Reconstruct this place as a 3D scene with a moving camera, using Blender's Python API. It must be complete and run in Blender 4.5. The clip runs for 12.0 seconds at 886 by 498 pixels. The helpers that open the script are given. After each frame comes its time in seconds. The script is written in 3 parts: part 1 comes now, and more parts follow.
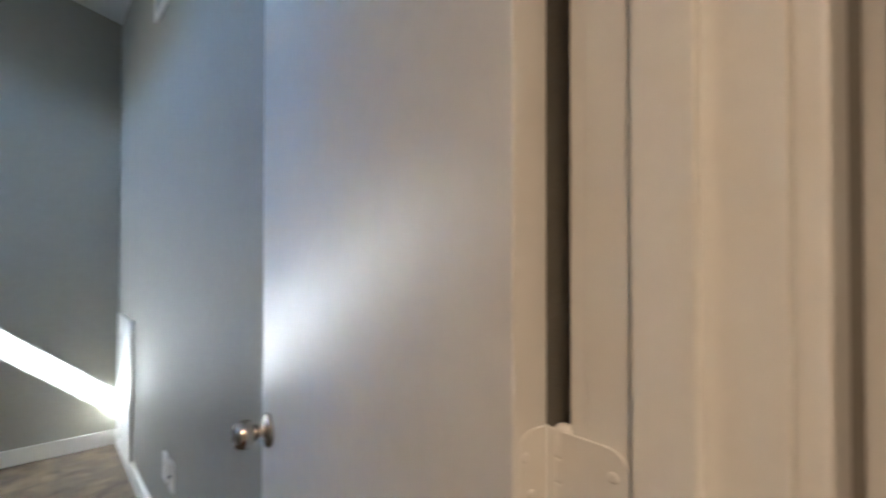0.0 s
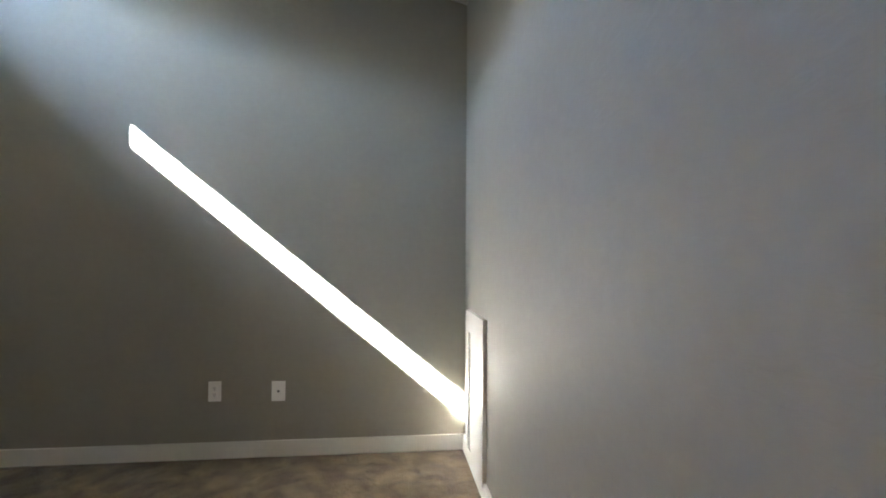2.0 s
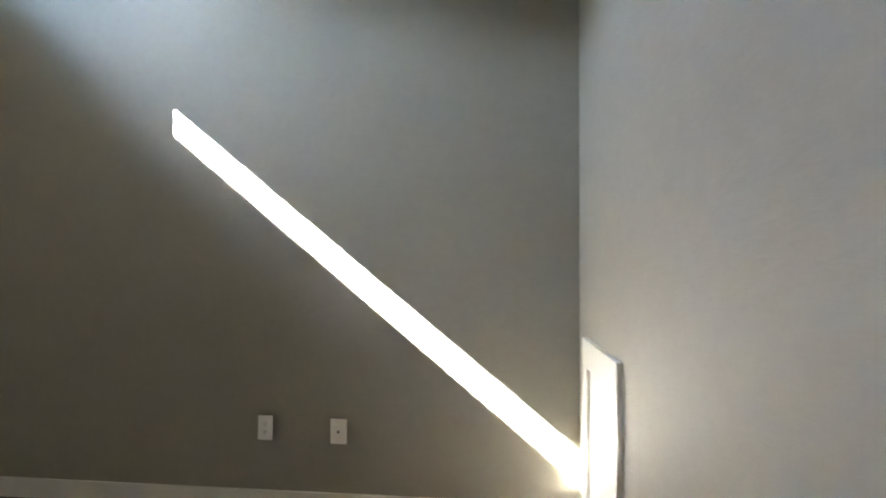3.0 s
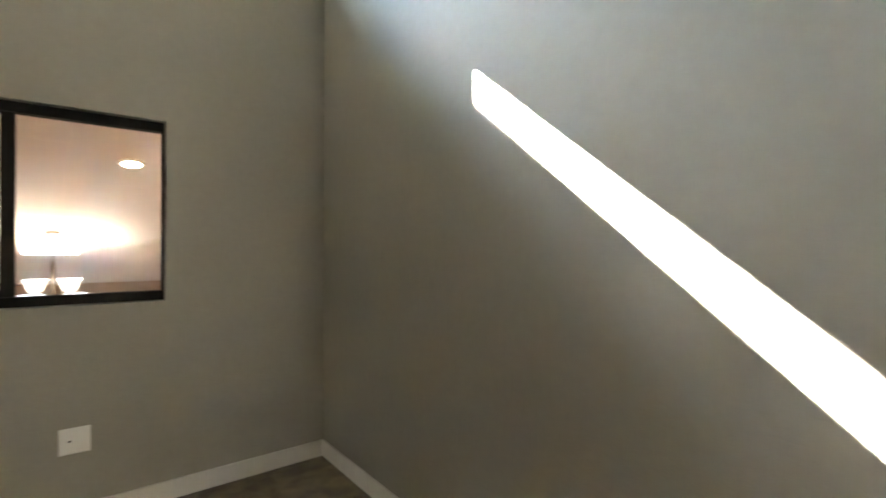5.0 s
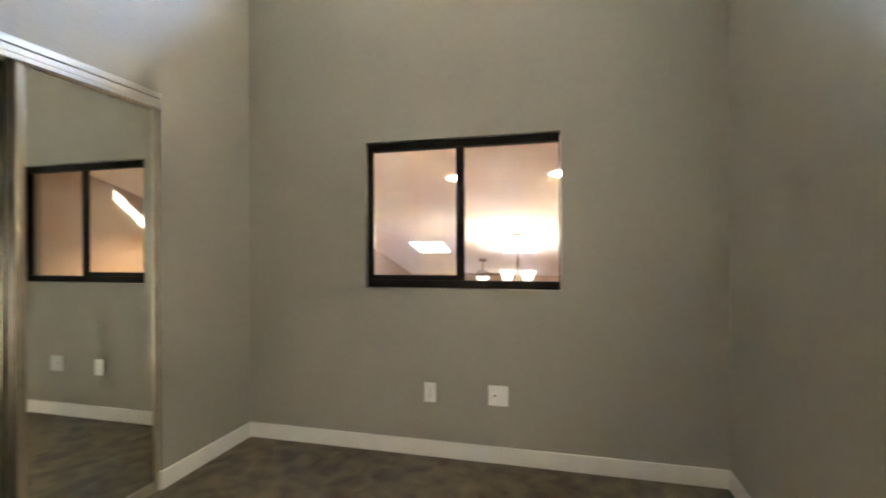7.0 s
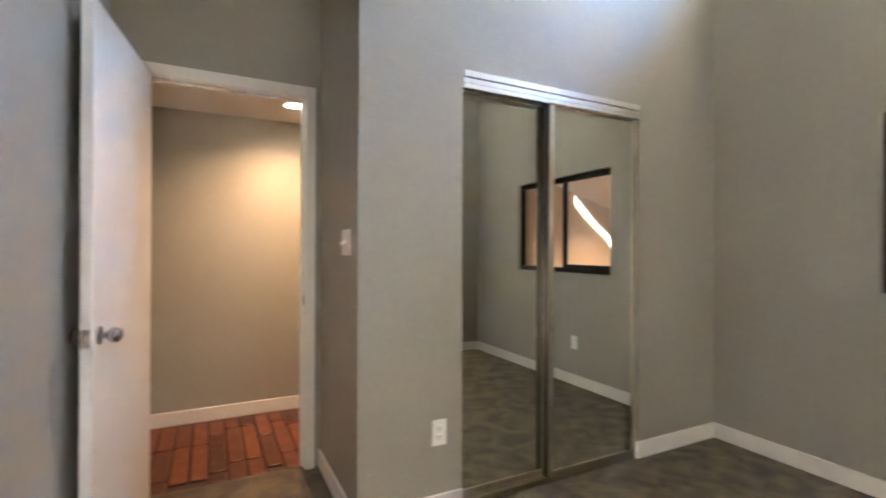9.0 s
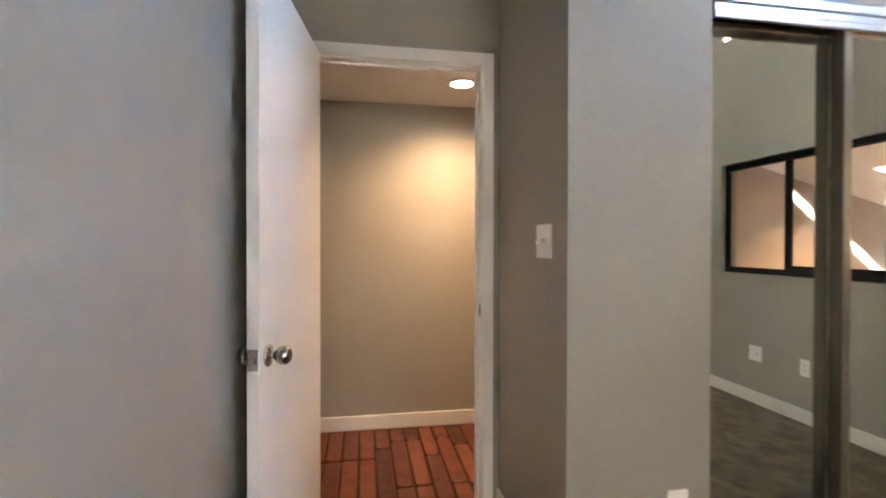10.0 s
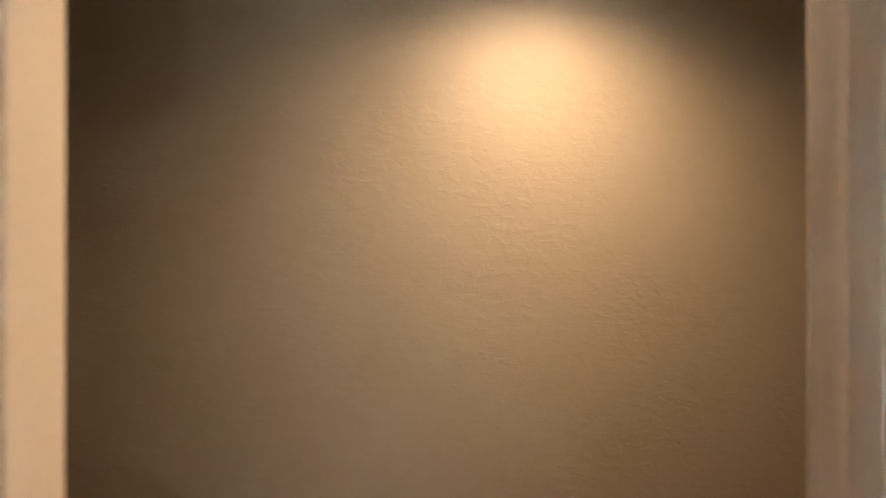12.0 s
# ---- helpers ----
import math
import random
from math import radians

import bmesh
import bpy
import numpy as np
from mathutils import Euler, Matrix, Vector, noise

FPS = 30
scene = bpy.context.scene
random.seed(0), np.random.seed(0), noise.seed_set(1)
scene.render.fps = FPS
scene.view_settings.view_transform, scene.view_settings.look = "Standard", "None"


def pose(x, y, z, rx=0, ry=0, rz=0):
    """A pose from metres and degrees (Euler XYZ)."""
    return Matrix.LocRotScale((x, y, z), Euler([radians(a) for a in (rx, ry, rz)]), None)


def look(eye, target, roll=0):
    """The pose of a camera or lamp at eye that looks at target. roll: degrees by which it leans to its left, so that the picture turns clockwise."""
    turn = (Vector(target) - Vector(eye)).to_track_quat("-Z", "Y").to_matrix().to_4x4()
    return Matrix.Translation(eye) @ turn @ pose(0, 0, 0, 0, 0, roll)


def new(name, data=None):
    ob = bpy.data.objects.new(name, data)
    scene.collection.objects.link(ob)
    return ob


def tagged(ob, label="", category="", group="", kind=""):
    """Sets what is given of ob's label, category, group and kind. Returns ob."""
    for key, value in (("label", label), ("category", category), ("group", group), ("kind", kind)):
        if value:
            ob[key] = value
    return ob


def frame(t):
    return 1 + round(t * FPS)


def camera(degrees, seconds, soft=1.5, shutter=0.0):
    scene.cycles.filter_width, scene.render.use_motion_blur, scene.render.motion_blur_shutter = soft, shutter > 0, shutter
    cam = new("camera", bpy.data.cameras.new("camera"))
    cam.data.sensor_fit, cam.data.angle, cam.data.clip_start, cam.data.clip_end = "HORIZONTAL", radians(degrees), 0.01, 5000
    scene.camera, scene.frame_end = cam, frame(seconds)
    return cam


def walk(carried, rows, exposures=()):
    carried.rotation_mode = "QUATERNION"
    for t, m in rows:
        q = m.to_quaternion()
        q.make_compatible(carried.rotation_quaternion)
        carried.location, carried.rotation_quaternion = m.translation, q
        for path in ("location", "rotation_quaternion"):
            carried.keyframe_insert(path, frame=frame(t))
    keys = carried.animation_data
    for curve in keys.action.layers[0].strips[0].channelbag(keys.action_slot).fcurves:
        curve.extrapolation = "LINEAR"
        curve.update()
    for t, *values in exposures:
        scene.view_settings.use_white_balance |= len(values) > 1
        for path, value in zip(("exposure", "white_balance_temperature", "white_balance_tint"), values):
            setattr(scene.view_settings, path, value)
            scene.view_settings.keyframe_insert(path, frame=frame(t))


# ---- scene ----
# ---------------------------------------------------------------- camera
cam = camera(87.6, 12.0, soft=1.8, shutter=0.4)
ROWS = [
    (0.0, pose(2.921, -3.740, 1.247, 90.78, -0.09, -41.46)),
    (0.5, pose(2.899, -3.702, 1.236, 90.11, 0.23, -25.65)),
    (1.0, pose(2.879, -3.535, 1.167, 91.11, -0.28, -15.29)),
    (1.5, pose(2.868, -3.200, 1.158, 91.37, -0.36, -9.64)),
    (2.0, pose(2.873, -2.861, 1.160, 91.55, -0.43, -6.54)),
    (2.5, pose(2.915, -2.522, 1.174, 91.58, -0.26, -2.61)),
    (4.5, pose(2.731, -1.313, 1.253, 90.22, -0.57, 39.59)),
    (5.0, pose(2.674, -1.179, 1.258, 90.05, -0.16, 51.74)),
    (5.5, pose(2.686, -1.014, 1.240, 90.63, -0.25, 66.40)),
    (6.0, pose(2.611, -0.974, 1.221, 90.74, -0.01, 78.75)),
    (6.5, pose(2.627, -0.843, 1.236, 90.28, 0.13, 91.55)),
    (8.5, pose(2.828, -0.824, 1.213, 90.42, 0.09, 141.58)),
    (9.0, pose(2.930, -0.959, 1.206, 90.11, -0.22, 153.16)),
    (9.5, pose(3.018, -1.208, 1.218, 89.27, 0.03, 162.98)),
    (10.0, pose(2.992, -1.507, 1.225, 89.48, -0.09, 170.30)),
    (10.5, pose(2.941, -1.942, 1.234, 89.44, -0.02, 172.73)),
    (11.0, pose(2.918, -2.358, 1.242, 89.18, 0.03, 175.66)),
    (11.5, pose(2.965, -2.843, 1.232, 89.57, -0.16, 172.57)),
    (12.0, pose(2.936, -3.241, 1.221, 90.13, 0.00, 171.85)),
]
walk(cam, ROWS, [(0.0, 7.32, 5050, 8), (0.5, 7.22, 5250, 10), (1.0, 7.2, 5600, 12), (2.5, 7.38, 5950, 12), (4.5, 7.68, 6600, 10),
                 (6.5, 8.15, 6600, 12), (8.5, 8.22, 6250, 16), (9.5, 8.25, 6150, 18), (10.5, 8.1, 6150, 17), (11.5, 7.95, 6250, 16), (12.0, 7.85, 6300, 17)])

# ---------------------------------------------------------------- plan, in metres
XE, YC, YD, XS, YH = 3.343, -2.845, -3.566, 2.374, -4.599   # east wall, closet wall, door wall, stub wall, hall wall
TH = 0.115                                                   # wall thickness
TW = 0.14                                                    # west wall thickness
WY0, WY1, WZ0, WZ1 = -2.012, -0.836, 0.997, 1.895            # interior window
CY0, CY1, CZ0, CZ1 = -2.24, -0.851, 2.937, 3.196             # clerestory above it
JX0, JX1, DOORH = 2.462, 3.206, 2.035                        # door opening between the jambs
CLX0, CLX1, CLZ = 0.703, 1.876, 2.049                        # closet opening
HCZ = 2.163                                                  # hall ceiling
LA, LB = 2.312, 0.27                                         # living-room ceiling: z = LA + LB * x
LX, LY0, LY1, LZ = -5.75, -3.60, -0.16, -1.6                 # living-room far wall, side walls, lower floor


def ceil_z(x):
    return 2.790 + 0.277 * (XE - x)


# ---------------------------------------------------------------- world, sun, lamps
SUN = Vector((1.0, 0.621, -0.8177)).normalized()
world = bpy.data.worlds.new("sky_world")
scene.world = world
world.use_nodes = True
wn = world.node_tree.nodes
sky = wn.new("ShaderNodeTexSky")
sky.sky_type = "NISHITA"
sky.sun_disc = False
sky.dust_density, sky.ozone_density = 0.5, 2.0
sky.sun_elevation = math.asin(-SUN.z)
sky.sun_rotation = math.atan2(-SUN.x, -SUN.y)
world.node_tree.links.new(sky.outputs[0], wn["Background"].inputs[0])
wn["Background"].inputs[1].default_value = 0.095


def lamp(name, kind, m, energy, color, **more):
    data = bpy.data.lights.new(name, kind)
    data.energy, data.color = energy, color
    for key, value in more.items():
        if key == "size":
            data.size = value
        elif key == "size_y":
            data.size_y = value
        elif key == "shape":
            data.shape = value
        elif key == "angle":
            data.angle = value
        elif key == "radius":
            data.shadow_soft_size = value
        elif key == "spread":
            data.spread = value
        elif key == "cone":
            data.spot_size = value
        elif key == "blend":
            data.spot_blend = value
    ob = new(name, data)
    ob.matrix_world = m
    return ob


WARM, LAMP = (1.0, 0.77, 0.52), (1.0, 0.61, 0.33)
lamp("sun", "SUN", look((-20, -12.4, 16.4), (0, 0, 0)), 4.2, (1.0, 0.96, 0.9), angle=radians(0.5))
# added area lamp outside the clerestory, standing in for blue sky light
lamp("clerestory_sky_fill", "AREA", look((-0.80, -2.80, 3.56), (0.0, -1.5, 3.07)), 0.45, (0.42, 0.75, 1.0),
     shape="RECTANGLE", size=0.9, size_y=0.5)
# recessed hall light, living-room downlights, chandelier
lamp("hall_bulb", "SPOT", look((2.429, -4.150, 2.15), (2.429, -4.150, 0)), 0.78, (1.0, 0.62, 0.33), radius=0.09, cone=radians(154), blend=1.0)
lamp("living_bulb", "SPOT", look((-1.54, -1.80, 1.877), (-1.54, -1.80, 0)), 0.95, LAMP, radius=0.06, cone=radians(124), blend=1.0)
lamp("living_bulb", "SPOT", look((-1.54, -0.865, 1.877), (-1.54, -0.865, 0)), 0.95, LAMP, radius=0.06, cone=radians(124), blend=1.0)
for side in (-1, 1):
    lamp("chandelier_bulb", "POINT", pose(-3.3, -1.38 + side * 0.12, 0.885), 0.05, WARM, radius=0.022)


# ---------------------------------------------------------------- materials
def material(name, color, rough=0.6, metal=0.0, vary=0.06, scale=3.0, fine=60.0, bump=0.0, bump_scale=120.0, tint=None,
             random=0.0, dist=0.004, coat=0.0):
    """Painted or plain surface: two scales of variation in colour, and fine relief."""
    m = bpy.data.materials.new(name)
    m.use_nodes = True
    nt = m.node_tree
    bs = nt.nodes["Principled BSDF"]
    bs.inputs["Roughness"].default_value, bs.inputs["Metallic"].default_value = rough, metal
    bs.inputs["Coat Weight"].default_value = coat
    geo = nt.nodes.new("ShaderNodeNewGeometry")
    big, small = nt.nodes.new("ShaderNodeTexNoise"), nt.nodes.new("ShaderNodeTexNoise")
    big.inputs["Scale"].default_value, small.inputs["Scale"].default_value = scale, fine
    big.inputs["Detail"].default_value, small.inputs["Detail"].default_value = 4, 3
    for n in (big, small):
        nt.links.new(geo.outputs["Position"], n.inputs["Vector"])
    add = nt.nodes.new("ShaderNodeMath")
    add.operation = "MULTIPLY_ADD"
    add.inputs[1].default_value = 0.5
    half = nt.nodes.new("ShaderNodeMath")
    half.operation = "MULTIPLY"
    half.inputs[1].default_value = 0.5
    nt.links.new(big.outputs["Fac"], half.inputs[0])
    nt.links.new(small.outputs["Fac"], add.inputs[0])
    nt.links.new(half.outputs[0], add.inputs[2])
    fac = add
    if random:
        info = nt.nodes.new("ShaderNodeObjectInfo")
        rnd = nt.nodes.new("ShaderNodeMath")
        rnd.operation = "MULTIPLY_ADD"
        rnd.inputs[1].default_value = random
        nt.links.new(info.outputs["Random"], rnd.inputs[0])
        nt.links.new(add.outputs[0], rnd.inputs[2])
        sub = nt.nodes.new("ShaderNodeMath")
        sub.operation = "SUBTRACT"
        sub.inputs[1].default_value = random / 2
        nt.links.new(rnd.outputs[0], sub.inputs[0])
        fac = sub
    ramp = nt.nodes.new("ShaderNodeValToRGB")
    c = Vector(color)
    lo = c * (1 - vary) if tint is None else Vector(tint)
    ramp.color_ramp.elements[0].position, ramp.color_ramp.elements[1].position = 0.3, 0.7
    ramp.color_ramp.elements[0].color = (*lo, 1)
    ramp.color_ramp.elements[1].color = (*(c * (1 + vary)), 1)
    nt.links.new(fac.outputs[0], ramp.inputs[0])
    nt.links.new(ramp.outputs[0], bs.inputs["Base Color"])
    if bump:
        bn = nt.nodes.new("ShaderNodeTexNoise")
        bn.inputs["Scale"].default_value, bn.inputs["Detail"].default_value = bump_scale, 3
        nt.links.new(geo.outputs["Position"], bn.inputs["Vector"])
        bp = nt.nodes.new("ShaderNodeBump")
        bp.inputs["Strength"].default_value, bp.inputs["Distance"].default_value = bump, dist
        nt.links.new(bn.outputs["Fac"], bp.inputs["Height"])
        nt.links.new(bp.outputs[0], bs.inputs["Normal"])
    return m


def wall_paint(name, color):
    """Eggshell paint over a knocked-down plaster texture: flat islands with soft rims."""
    m = material(name, color, rough=0.6, vary=0.045, scale=1.6, fine=25)
    nt = m.node_tree
    bs = nt.nodes["Principled BSDF"]
    geo = nt.nodes.new("ShaderNodeNewGeometry")
    warp = nt.nodes.new("ShaderNodeTexNoise")
    warp.inputs["Scale"].default_value, warp.inputs["Detail"].default_value, warp.inputs["Distortion"].default_value = 24, 5, 0.6
    drag = nt.nodes.new("ShaderNodeVectorMath")
    drag.operation = "MULTIPLY"
    drag.inputs[1].default_value = (1.0, 1.0, 2.3)
    nt.links.new(geo.outputs["Position"], drag.inputs[0])
    nt.links.new(drag.outputs[0], warp.inputs["Vector"])
    ramp = nt.nodes.new("ShaderNodeValToRGB")
    ramp.color_ramp.elements[0].position, ramp.color_ramp.elements[1].position = 0.47, 0.6
    nt.links.new(warp.outputs["Fac"], ramp.inputs[0])
    fine = nt.nodes.new("ShaderNodeTexNoise")
    fine.inputs["Scale"].default_value = 160
    nt.links.new(geo.outputs["Position"], fine.inputs["Vector"])
    mix = nt.nodes.new("ShaderNodeMath")
    mix.operation = "MULTIPLY_ADD"
    mix.inputs[1].default_value = 0.35
    nt.links.new(fine.outputs["Fac"], mix.inputs[0])
    nt.links.new(ramp.outputs[0], mix.inputs[2])
    bp = nt.nodes.new("ShaderNodeBump")
    bp.inputs["Strength"].default_value, bp.inputs["Distance"].default_value = 0.21, 0.0016
    nt.links.new(mix.outputs[0], bp.inputs["Height"])
    nt.links.new(bp.outputs[0], bs.inputs["Normal"])
    return m


def glass(name, color=(1, 1, 1), rough=0.0):
    m = bpy.data.materials.new(name)
    m.use_nodes = True
    bs = m.node_tree.nodes["Principled BSDF"]
    bs.inputs["Base Color"].default_value = (*color, 1)
    bs.inputs["Roughness"].default_value = rough
    bs.inputs["Transmission Weight"].default_value = 1.0
    bs.inputs["IOR"].default_value = 1.5
    return m


def glow(name, color, strength):
    m = bpy.data.materials.new(name)
    m.use_nodes = True
    bs = m.node_tree.nodes["Principled BSDF"]
    bs.inputs["Base Color"].default_value = (0.9, 0.9, 0.88, 1)
    bs.inputs["Emission Color"].default_value = (*color, 1)
    bs.inputs["Emission Strength"].default_value = strength
    return m


PAINT = wall_paint("greige_wall_paint", (0.315, 0.294, 0.240))
CEILING = material("white_ceiling_paint", (0.74, 0.73, 0.70), rough=0.8, vary=0.02, bump=0.3, bump_scale=90, dist=0.002)
LIVING = wall_paint("beige_living_wall_paint", (0.47, 0.385, 0.30))
TRIM = material("white_trim_paint", (0.74, 0.72, 0.66), rough=0.38, vary=0.03, bump=0.06, bump_scale=60)
DOOR = material("white_door_paint", (0.70, 0.68, 0.63), rough=0.32, vary=0.035, scale=2, fine=30, bump=0.16, bump_scale=42, dist=0.002)
PLATE = material("white_plastic", (0.80, 0.79, 0.75), rough=0.35, vary=0.02)
DARK = material("dark_slot", (0.02, 0.02, 0.02), rough=0.7, vary=0.2)
BRONZE = material("dark_bronze_aluminium", (0.006, 0.005, 0.0045), rough=0.6, metal=0.0, vary=0.25, fine=120)
BRONZE.node_tree.nodes["Principled BSDF"].inputs["Specular IOR Level"].default_value = 0.15
NICKEL = material("satin_nickel", (0.46, 0.42, 0.37), rough=0.22, metal=1.0, vary=0.08, fine=200)
VALANCE = material("pale_aluminium", (0.52, 0.50, 0.45), rough=0.36, metal=0.6, vary=0.04, fine=150)
BRASSY = material("champagne_aluminium", (0.47, 0.42, 0.33), rough=0.32, metal=1.0, vary=0.08, fine=150)
# dark colour standing in for shade in the gap between the closet doors
GAP_SHADE = material("dark_gap_shade", (0.09, 0.075, 0.055), rough=0.4, metal=0.8, vary=0.1, fine=150)
MIRROR = material("mirror_silver", (0.89, 0.92, 0.88), rough=0.0, metal=1.0, vary=0.0)
GLASS = glass("window_glass")
ACRYLIC = glass("milky_acrylic", (0.95, 0.96, 1.0), 0.5)
LIGHT = glow("lit_lens", (1.0, 0.84, 0.62), 0.3)
SHADE = glow("lit_frosted_shade", (1.0, 0.84, 0.60), 0.010)
WOODFAN = material("dark_fan_blade", (0.10, 0.06, 0.04), rough=0.4, vary=0.3, scale=8)
SHINGLE = material("dark_roof_shingle", (0.05, 0.045, 0.04), rough=0.9, vary=0.3, fine=200, bump=0.5)
TAN = material("tan_floor", (0.38, 0.29, 0.21), rough=0.6, vary=0.15, scale=6)
GROUT = material("dark_joint", (0.045, 0.02, 0.012), rough=0.8, vary=0.3)


# ---------------------------------------------------------------- mesh helpers
def box(bm, x0, x1, y0, y1, z0, z1, bevel=0.0, top=None):
    """A box; top(x), if given, sets the height of its upper corners."""
    vs = [bm.verts.new((x, y, (z if z == z0 or top is None else top(x)))) for z in (z0, z1) for y in (y0, y1) for x in (x0, x1)]
    fs = [bm.faces.new([vs[i] for i in f]) for f in ((0, 2, 3, 1), (4, 5, 7, 6), (0, 1, 5, 4), (2, 6, 7, 3), (0, 4, 6, 2), (1, 3, 7, 5))]
    if bevel:
        edges = list({e for f in fs for e in f.edges})
        bmesh.ops.bevel(bm, geom=edges, offset=bevel, segments=2, affect="EDGES", profile=0.5)
    return bm


def lathe(bm, profile, m=None, steps=28):
    """Turns (radius, height) pairs round the z axis, then places them by m."""
    rings = []
    for r, z in profile:
        if r < 1e-6:
            rings.append([bm.verts.new((0, 0, z))])
        else:
            rings.append([bm.verts.new((r * math.cos(2 * math.pi * i / steps), r * math.sin(2 * math.pi * i / steps), z)) for i in range(steps)])
    made = [v for ring in rings for v in ring]
    for a, b in zip(rings, rings[1:]):
        for i in range(steps):
            j = (i + 1) % steps
            if len(a) == 1 and len(b) > 1:
                f = bm.faces.new((a[0], b[i], b[j]))
            elif len(b) == 1 and len(a) > 1:
                f = bm.faces.new((a[i], b[0], a[j]))
            elif len(a) > 1:
                f = bm.faces.new((a[i], b[i], b[j], a[j]))
            else:
                continue
            f.smooth = True
    if m is not None:
        bmesh.ops.transform(bm, matrix=m, verts=made)
    return bm


def mesh_of(name, bm, mat):
    bmesh.ops.recalc_face_normals(bm, faces=bm.faces)
    me = bpy.data.meshes.new(name)
    bm.to_mesh(me)
    bm.free()
    me.materials.append(mat)
    return me


def solid(name, bm, mat, label="", category="", kind="", group=""):
    return tagged(new(name, mesh_of(name, bm, mat)), label, category, group, kind)


def part(name, bm, mat, parent, label=""):
    ob = new(name, mesh_of(name, bm, mat))
    ob.parent = parent
    return tagged(ob, label)


def boxes(*rows, bevel=0.0):
    bm = bmesh.new()
    for r in rows:
        box(bm, *r, bevel=bevel)
    return bm


def thing(name, m, label, category, group="", kind=""):
    ob = new(name)
    ob.empty_display_size = 0.1
    ob.matrix_world = m
    return tagged(ob, label, category, group, kind)


# ---------------------------------------------------------------- large structure
def slope_wall(name, rows, label):
    bm = bmesh.new()
    for (x0, x1, y0, y1, z0, z1) in rows:
        box(bm, x0, x1, y0, y1, z0, z1, top=(lambda x: ceil_z(x) + 0.03) if z1 > 4 else None)
    return solid(name, bm, PAINT, label, "wall", "structure")


TOP = 9.0
slope_wall("wall_north", [(-TW, XE + TH, 0, TH, -0.1, TOP)], "greige textured wall with a slanting bar of sunlight")
slope_wall("wall_east", [(XE, XE + TH, YD, 0, -0.1, TOP)], "greige textured wall beside the open door")
slope_wall("wall_west", [
    (-TW, 0, YC - 0.7, CY0, -0.1, TOP), (-TW, 0, WY1, 0, -0.1, CZ0), (-TW, 0, CY1, 0, CZ0, TOP), (-TW, 0, CY0, WY1, -0.1, WZ0), (-TW, 0, CY0, WY0, WZ0, WZ1),
    (-TW, 0, CY0, WY1, WZ1, CZ0), (-TW, 0, CY0, CY1, CZ1, TOP)], "greige wall with an interior sliding window")
slope_wall("wall_closet", [
    (0, CLX0, YC - TH, YC, -0.1, TOP), (CLX1, XS, YC - TH, YC, -0.1, TOP), (CLX0, CLX1, YC - TH, YC, CLZ - 0.01, TOP)],
    "greige wall round the mirrored closet")
slope_wall("wall_stub", [(XS - TH, XS, YD, YC - TH, -0.1, TOP)], "greige return wall with a light switch")
slope_wall("wall_door", [
    (XS - TH, JX0 - 0.02, YD - TH, YD, -0.1, TOP), (JX1 + 0.02, XE + TH, YD - TH, YD, -0.1, TOP),
    (JX0 - 0.02, JX1 + 0.02, YD - TH, YD, DOORH + 0.02, TOP)], "greige wall round the bedroom doorway")
solid("wall_closet_back", boxes((0, XS - TH, YD - TH, YD, -0.1, 2.6), (0, XS - TH, YD, YC - TH, 2.5, 2.6)), PAINT,
      "plain inner wall of the closet", "wall", "structure")

bm = bmesh.new()
x0, x1 = -TW, XE + TH
vs = [bm.verts.new((x, y, ceil_z(x) + dz)) for dz in (0, 0.14) for y in (YD - TH, TH) for x in (x0, x1)]
for f in ((0, 2, 3, 1), (4, 5, 7, 6), (0, 1, 5, 4), (2, 6, 7, 3), (0, 4, 6, 2), (1, 3, 7, 5)):
    bm.faces.new([vs[i] for i in f])
solid("ceiling", bm, CEILING, "white sloping bedroom ceiling, low at the east wall", "ceiling", "structure")

# unseen overhang, added to block the high sky from the clerestory
bm = bmesh.new()
vs = [bm.verts.new((x, y, ceil_z(x) + dz)) for dz in (0.004, 0.14) for y in (YD - TH, TH + 0.4) for x in (-1.032, -TW)]
for f in ((0, 2, 3, 1), (4, 5, 7, 6), (0, 1, 5, 4), (2, 6, 7, 3), (0, 4, 6, 2), (1, 3, 7, 5)):
    bm.faces.new([vs[i] for i in f])
solid("eave", bm, SHINGLE, "unseen dark overhang added above the clerestory to block the high sky", "eave", "structure")

# hall
solid("wall_hall_south", boxes((0.6, 5.2, YH - TH, YH, -0.1, HCZ + 0.1)), PAINT, "greige hall wall lit by a recessed lamp", "wall", "structure")
solid("wall_hall_north", boxes((XE + TH, 5.2, YD - TH, YD, -0.1, HCZ + 0.1)), PAINT,
      "greige hall wall beside the doorway", "wall", "structure")
solid("wall_hall_end", boxes((5.2, 5.3, YH - TH, YD, -0.1, HCZ + 0.1), (0.5, 0.6, YH - TH, YD - TH, -0.1, HCZ + 0.1)), PAINT,
      "greige end wall of the hall", "wall", "structure")
solid("ceiling_hall", boxes((0.5, 5.3, YH - TH, YD - TH, HCZ, HCZ + 0.1)), CEILING, "white flat hall ceiling", "ceiling", "structure")

